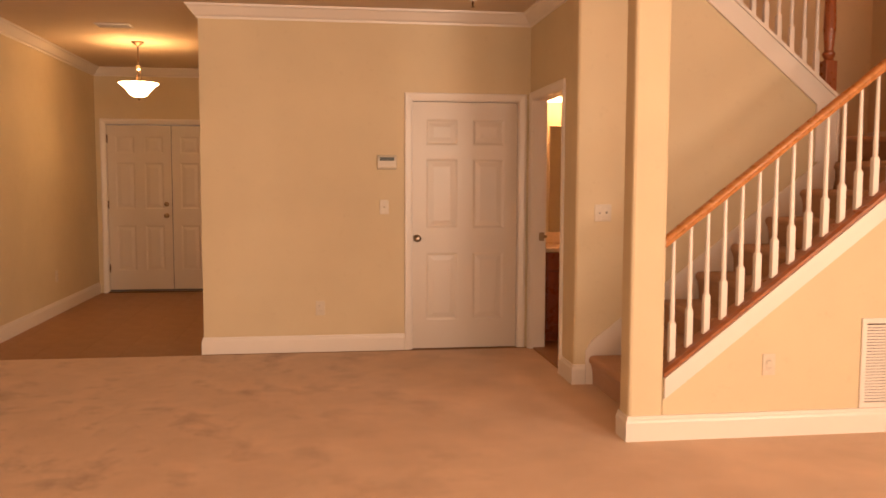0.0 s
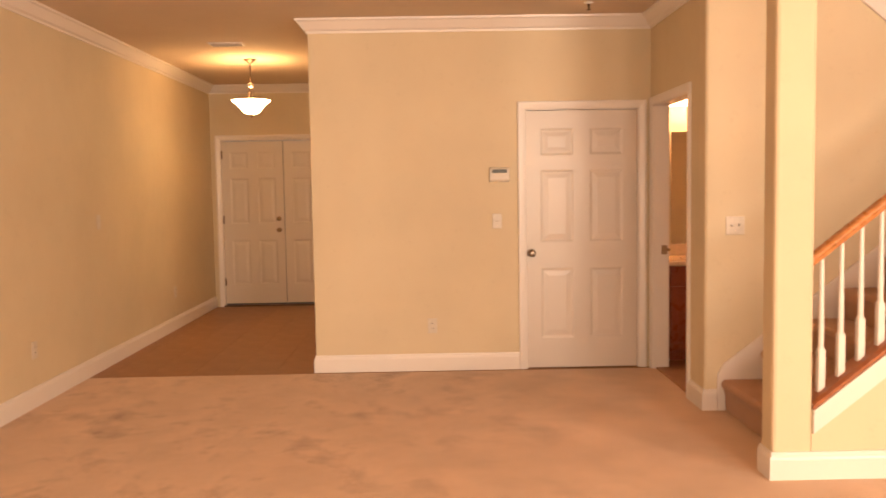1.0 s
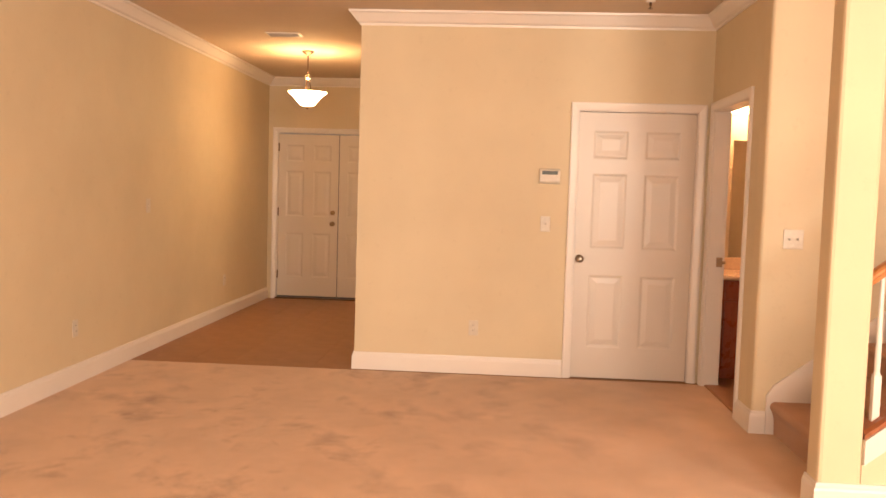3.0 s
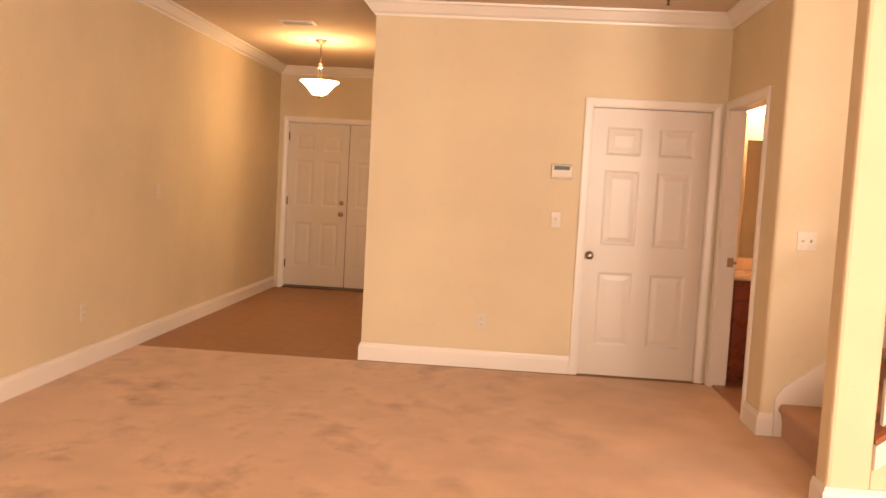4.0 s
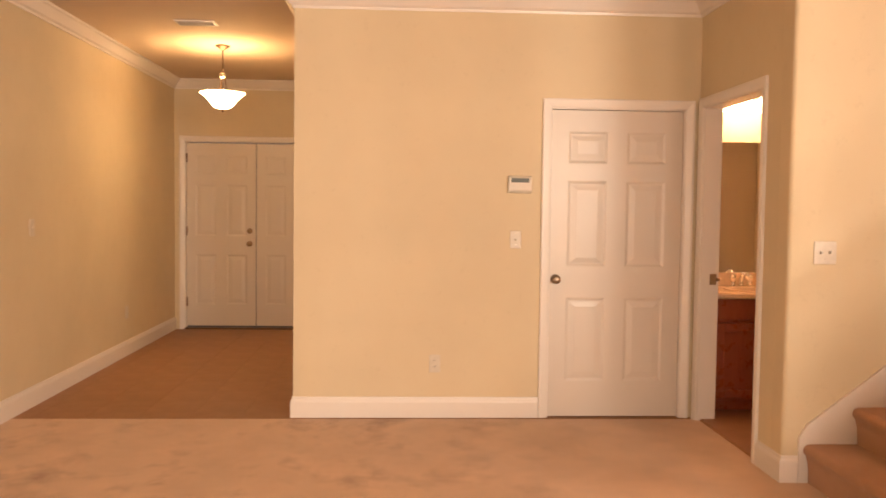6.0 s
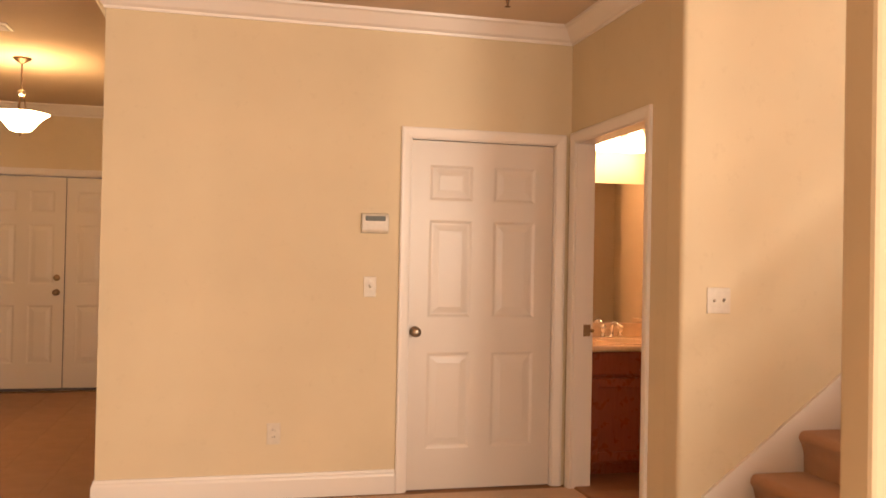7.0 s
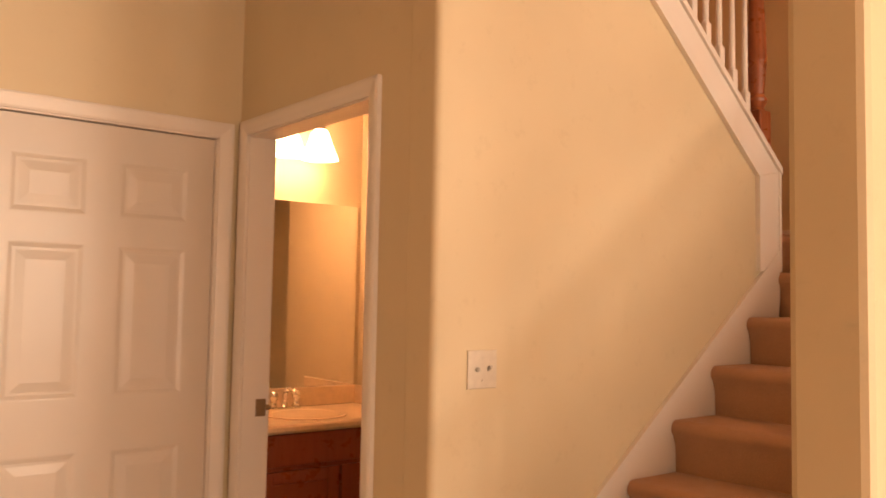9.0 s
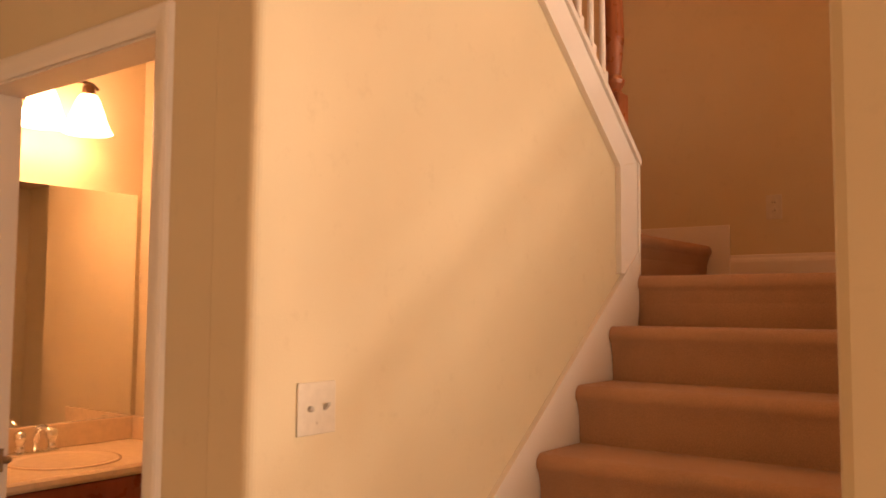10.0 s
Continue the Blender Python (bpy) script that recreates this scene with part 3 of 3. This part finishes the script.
ys0, ys1 = Y_E + 0.158 - Y_C, -0.022
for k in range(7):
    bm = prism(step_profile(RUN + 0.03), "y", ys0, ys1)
    st = part("step", bm, M_CARPET_SHADED, stairs)
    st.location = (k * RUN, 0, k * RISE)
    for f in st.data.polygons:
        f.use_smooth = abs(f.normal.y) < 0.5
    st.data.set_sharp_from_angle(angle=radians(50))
part("landing", prism(step_profile(X_E - X1 - 7 * RUN - 0.001), "y", ys0, -1.24 - Y_C), M_CARPET_SHADED, stairs, "carpeted landing").location = (7 * RUN, 0, 7 * RISE)
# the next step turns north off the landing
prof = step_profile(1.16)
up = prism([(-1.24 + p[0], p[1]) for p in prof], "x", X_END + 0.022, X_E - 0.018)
ob = solid("upper_step", up, M_CARPET_SHADED, "carpeted first step of the upper flight", "stair step", "structure")
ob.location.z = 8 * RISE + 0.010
# white skirt boards
sk = RISE / RUN
bm = prism([(X1 - 0.02, 0.0), (X1 - 0.02, 0.23), (X1 + 0.02, 0.296), (X_END, 0.296 + sk * (X_END - X1 - 0.02)), (X_END, 1.40), (X1 + 7 * RUN, 1.33), (X1 + 0.2, 0.0)], "y", Y_C - 0.020, Y_C - 0.001)
solid("skirt_board", bm, M_TRIM, "white sloping stair skirt board", "skirt board", "structure")
solid("skirt_board_landing", box(X_E - 0.017, X_E - 0.001, -1.326, -0.08, 1.522, 1.808, 0.003), M_TRIM, "white skirt board behind the upper step", "skirt board", "structure")

# trim round the sloping end of the stair wall: cap and face boards
ang = math.atan(SLOPE)
cap = thing("stair_wall_cap", (X_END, Y_C, Z_END), "white painted trim on the sloping stair wall end", "trim", "", "structure")
L = 1.75
nx, nz = math.sin(ang), math.cos(ang)


def along(d, off):
    return (-d * math.cos(ang) + off * nx, d * math.sin(ang) + off * nz)


bm = prism([along(-0.02, 0.0), along(-0.004, 0.022), along(L, 0.022), along(L, 0.0)], "y", -0.028, 0.158)
part("cap_board", bm, M_TRIM, cap)
sn, cs = math.sin(ang), math.cos(ang)


def under(off, x):
    """The point of the line that runs off below the slope where it meets the upright at x."""
    return along((-x + off * sn) / cs, off)


part("face_board", prism([(0.0, -0.002), along(L, -0.002), along(L, -0.108), under(-0.108, -0.133)], "y", -0.016, -0.001), M_TRIM, cap)
part("end_casing", prism([(0.0, -0.004), (-0.133, under(-0.108, -0.133)[1] - 0.002), (-0.133, -0.432), (0.0, -0.432)], "y", -0.0158, -0.001), M_TRIM, cap)
part("bed_moulding", prism([under(-0.110, -0.135), along(L, -0.110), along(L, -0.128), under(-0.128, -0.155)], "y", -0.022, -0.001), M_TRIM, cap)
part("bed_moulding", prism([(-0.135, under(-0.110, -0.135)[1] - 0.001), (-0.155, under(-0.128, -0.155)[1] - 0.001), (-0.155, -0.432), (-0.135, -0.432)], "y", -0.0218, -0.001), M_TRIM, cap)
part("end_board", box(0.001, 0.018, -0.022, 0.15, -0.432, 0.0, 0.003), M_TRIM, cap)


def turned_baluster(h):
    """A white baluster: square foot, turned taper; the origin is at its foot."""
    bm = box(-0.0175, 0.0175, -0.0175, 0.0175, -0.04, 0.20, 0.004)
    join(bm, lathe([(0.0165, 0.196), (0.0150, 0.206), (0.0125, 0.214), (0.0130, 0.222), (0.0135, 0.26), (0.0128, 0.36), (0.0108, 0.52), (0.0092, h)], 14))
    return bm


# lower balustrade
rail = thing("stair_rail", (X_K + 0.004, Y_E + 0.07, 0), "oak handrail on white turned balusters along the stairs", "stair rail")
ex = X_W1 - X_K - 0.004
zs = Z_SH + 0.004


def sloped(x0, x1, section, z0, slope):
    """A bar of (y, dz) section that climbs along x."""
    bm = bmesh.new()
    a = [bm.verts.new((x0, y, z0 + dz + slope * x0)) for y, dz in section]
    b = [bm.verts.new((x1, y, z0 + dz + slope * x1)) for y, dz in section]
    bm.faces.new(a)
    bm.faces.new(b[::-1])
    for i in range(len(section)):
        j = (i + 1) % len(section)
        bm.faces.new((a[i], a[j], b[j], b[i]))
    return bm


SHOE = [(-0.078, 0), (-0.078, 0.022), (-0.052, 0.032), (0.052, 0.032), (0.062, 0.022), (0.062, 0)]
HAND = [(-0.020, -0.030), (-0.024, -0.012), (-0.033, 0.002), (-0.034, 0.016), (-0.026, 0.028), (-0.010, 0.034), (0.010, 0.034), (0.026, 0.028), (0.034, 0.016), (0.033, 0.002), (0.024, -0.012), (0.020, -0.030)]
part("shoe_rail", sloped(0.0, ex, SHOE, zs, RAIL), M_SHOE, rail, "red-brown stained shoe rail")
part("handrail", sloped(-0.004, ex, HAND, 1.046, RAIL), M_OAK, rail, "glossy oak handrail")
part("stringer_board", prism([(0.0, zs - 0.003), (ex, zs - 0.003 + RAIL * ex), (ex, zs - 0.115 + RAIL * ex), (0.0, zs - 0.115)], "y", -0.086, -0.071), M_TRIM, rail, "white board below the shoe rail")
bal_h = 1.03 - zs - 0.03
x, k = 0.067, 0
first = None
while x < ex - 0.03:
    if first is None:
        first = part("baluster", turned_baluster(bal_h), M_TRIM, rail, "white turned wooden baluster", False)
        ob = first
    else:
        ob = new("baluster", first.data)
        ob.parent = rail
        tagged(ob, "white turned wooden baluster")
    ob.location = (x, 0, zs + 0.03 + RAIL * x)
    x += 0.0958

# upper balustrade on the sloping wall
urail = thing("upper_stair_rail", (X_END, Y_C + 0.065, Z_END), "white balusters with a red-brown newel on the upper flight", "stair rail")
ufirst = None
for k in range(12):
    d = 0.125 + 0.0958 * k
    if ufirst is None:
        ob = ufirst = part("baluster", turned_baluster(0.80), M_TRIM, urail, "white turned wooden baluster")
    else:
        ob = new("baluster", ufirst.data)
        ob.parent = urail
        tagged(ob, "white turned wooden baluster")
    ob.location = (-d, 0, 0.035 + SLOPE * d)
bm = box(-0.043, 0.043, -0.043, 0.043, -0.05, 0.22, 0.006)
join(bm, lathe([(0.040, 0.215), (0.030, 0.235), (0.042, 0.258), (0.044, 0.272), (0.030, 0.292), (0.036, 0.36), (0.043, 0.44), (0.040, 0.55), (0.032, 0.72), (0.028, 0.80), (0.040, 0.815), (0.030, 0.83), (0.032, 0.84)], 24))
box(-0.043, 0.043, -0.043, 0.043, 0.835, 1.10, 0.006, bm)
nw = part("newel_post", bm, M_NEWEL, urail, "red-brown turned newel post")
nw.location = (-0.030, 0, 0.05)
uh = sloped(-1.6, -0.09, HAND, 0.0, -SLOPE)
part("handrail", uh, M_OAK, urail, "glossy oak handrail").location = (0, 0, 0.88)

# ceiling lamp of the stairwell
sl = thing("ceiling_lamp", (4.85, -1.75, 5.2), "flush stairwell ceiling lamp with an opal glass dome, lit", "ceiling lamp")
part("base_plate", lathe([(0.004, -0.001), (0.15, -0.001), (0.155, -0.012), (0.14, -0.03), (0.004, -0.03)], 32), M_NICKEL, sl, "satin metal base plate", True)
dome = part("glass_dome", lathe([(0.138, -0.031), (0.150, -0.06), (0.142, -0.11), (0.115, -0.17), (0.07, -0.215), (0.004, -0.235)], 32), M_OPAL, sl, "opal glass dome", True)
dome.visible_shadow = False

# ---- bathroom ----
van = thing("bathroom_vanity", (X_B + T + 0.045, 0.615, 0), "cherry wood vanity cabinet", "vanity")
VW, VD, VH = 3.64 - X_B - T - 0.05, 0.53, 0.785
part("body", box(0, VW, -VD + 0.02, 0, 0.09, VH, 0.003), M_CHERRY, van)
part("toe_kick", box(0, VW, -VD + 0.085, 0, 0.0, 0.09), M_CHERRY, van)
part("drawer_front", box(0.02, VW - 0.02, -VD, -VD + 0.019, 0.64, 0.78, 0.004), M_CHERRY, van, "flat false drawer front")
for a, b in ((0.02, VW / 2 - 0.008), (VW / 2 + 0.008, VW - 0.02)):
    d = part("cabinet_door", box(a + 0.055, b - 0.055, -VD + 0.008, -VD + 0.019, 0.165, 0.565), M_CHERRY, van, "recessed panel cabinet door")
    bm = box(a, a + 0.056, -VD, -VD + 0.019, 0.11, 0.62, 0.003)
    box(b - 0.056, b, -VD, -VD + 0.019, 0.11, 0.62, 0.003, bm)
    box(a + 0.056, b - 0.056, -VD, -VD + 0.019, 0.564, 0.62, 0.003, bm)
    box(a + 0.056, b - 0.056, -VD, -VD + 0.019, 0.11, 0.166, 0.003, bm)
    part("door_frame", bm, M_CHERRY, d)
top = thing("countertop", (X_B + T + 0.042, 0.617, VH), "cream cultured marble vanity top with splash and basin", "countertop")
bm = prism([(-VD - 0.02, 0.002), (-VD - 0.03, 0.014), (-VD - 0.028, 0.030), (-VD - 0.018, 0.040), (0, 0.040), (0, 0.002)], "x", 0, VW + 0.004)
part("slab", bm, M_COUNTER, top)
part("backsplash", box(0, VW + 0.003, -0.02, 0, 0.0405, 0.138, 0.004), M_COUNTER, top)
part("side_splash", box(VW - 0.017, VW + 0.003, -VD - 0.005, -0.021, 0.0405, 0.138, 0.004), M_COUNTER, top)
sx = 0.364
part("basin_rim", lathe([(0.20, 0.0405), (0.20, 0.044), (0.185, 0.046), (0.17, 0.042), (0.15, 0.0412)], 32, (sx, -0.29, 0)), M_COUNTER, top, "", True)
fau = thing("faucet", (X_B + T + 0.042 + sx, 0.617 - 0.085, VH + 0.041), "chrome two-handle bathroom faucet", "faucet")
part("base_plate", box(-0.085, 0.085, -0.025, 0.025, 0.0, 0.014, 0.005), M_CHROME, fau)
part("spout", tube([(0, 0, 0.01), (0, -0.002, 0.07), (0, -0.015, 0.095), (0, -0.05, 0.108), (0, -0.095, 0.098), (0, -0.115, 0.075)], 0.012, 14), M_CHROME, fau, "", True)
for x in (-0.062, 0.062):
    part("handle", lathe([(0.019, 0.012), (0.017, 0.03), (0.013, 0.045), (0.021, 0.056), (0.023, 0.075), (0.017, 0.088), (0.004, 0.092)], 18, (x, 0, 0)), M_CHROME, fau, "", True)
mir = thing("mirror", (3.295, 0.619, 1.40), "frameless wall mirror over the vanity", "mirror")
part("glass", box(-0.325, 0.325, -0.006, -0.0005, -0.475, 0.478), M_MIRROR, mir)
for x in (-0.2, 0.2):
    part("clip", box(x - 0.012, x + 0.012, -0.009, 0.0, -0.480, -0.465, 0.001), M_CHROME, mir)
vl = thing("vanity_light", (3.215, 0.619, 2.185), "bronze wall light with frosted glass shades, lit", "wall lamp")
part("back_plate", lathe([(0.062, 0.0), (0.062, -0.012), (0.045, -0.022), (0.014, -0.030), (0.012, -0.09)], 28, (-0.10, 0, 0.08), "y"), M_BRONZE, vl, "", True)
part("crossbar", tube([(-0.33, -0.135, 0.085), (-0.285, -0.135, 0.108), (-0.20, -0.11, 0.098), (-0.10, -0.09, 0.080), (-0.02, -0.10, 0.092), (0.05, -0.13, 0.108), (0.10, -0.135, 0.104), (0.125, -0.135, 0.085)], 0.007, 10), M_BRONZE, vl, "", True)
for x in (-0.285, -0.10, 0.085):
    part("socket", lathe([(0.012, 0.068), (0.024, 0.055), (0.026, 0.022), (0.022, 0.018)], 16, (x, -0.135, 0.035)), M_BRONZE, vl, "bronze socket cup", True)
    bm = bmesh.new()
    prof = [(0.032, 0.055), (0.044, 0.035), (0.058, -0.005), (0.072, -0.045), (0.086, -0.080), (0.096, -0.098)]
    rings = [[bm.verts.new((x + r * math.cos(2 * math.pi * k / 24), -0.135 + r * math.sin(2 * math.pi * k / 24), z)) for k in range(24)] for r, z in prof]
    for lo, hi in zip(rings, rings[1:]):
        for k in range(24):
            bm.faces.new((lo[k], lo[(k + 1) % 24], hi[(k + 1) % 24], hi[k]))
    part("shade", bm, M_GLOWB, vl, "glowing frosted glass shade", True)

# bathroom door, swung open inside along the stair wall
bdoor = thing("door_4", (0, 0, 0), "white six-panel bathroom door, wide open", "door", "", "structure")
panel_door(bdoor, 0.66, 2.0, 0.035, six_panels(0.66, 2.0), M_DOOR)
bdoor.rotation_euler = (0, 0, radians(180))
bdoor.location = (X_B + T + 0.012 + 0.66, -1.13, 0.012)

# ---- floor tiles, each a piece of its own ----
TS, G = 0.33, 0.0009
tile_mesh = mesh_of("tile", box(-TS / 2 + G, TS / 2 - G, -TS / 2 + G, TS / 2 - G, -0.0028, 0.0, 0.0004), M_TILE)
hall = thing("tile_floor", (0, 0, 0), "brown ceramic floor tiles in the entry hall", "tile floor", "", "structure")
for i in range(8):
    for k in range(13):
        px, py = -TS / 2 - i * TS, -0.04 + TS / 2 + k * TS
        if px > side_x(py) - 0.12 and py < Y_F + 0.12:
            t = new("tile", tile_mesh)
            t.parent, t.location = hall, (px, py, 0.0)
solid("nook_floor", box(3.67, 4.05, -1.19, -0.20, -0.01, 0.012), M_TILE, "brown tile floor of the nook", "floor", "structure")
bathf = thing("bathroom_tile_floor", (0, 0, 0), "brown ceramic bathroom floor tiles", "tile floor", "", "structure")
solid("bathroom_bed", box(X_B + 0.02, 3.67, -1.19, -0.045, 0.0005, 0.0095), M_GROUT, "brown grout bed", "floor", "structure")
for i in range(3):
    for k in range(6):
        px, py = X_B + 0.03 + TS / 2 + i * TS, -1.19 + TS / 2 + k * TS
        t = new("tile", tile_mesh)
        t.parent, t.location = bathf, (px, py, 0.0125 if py < 0.7 else 0.0)
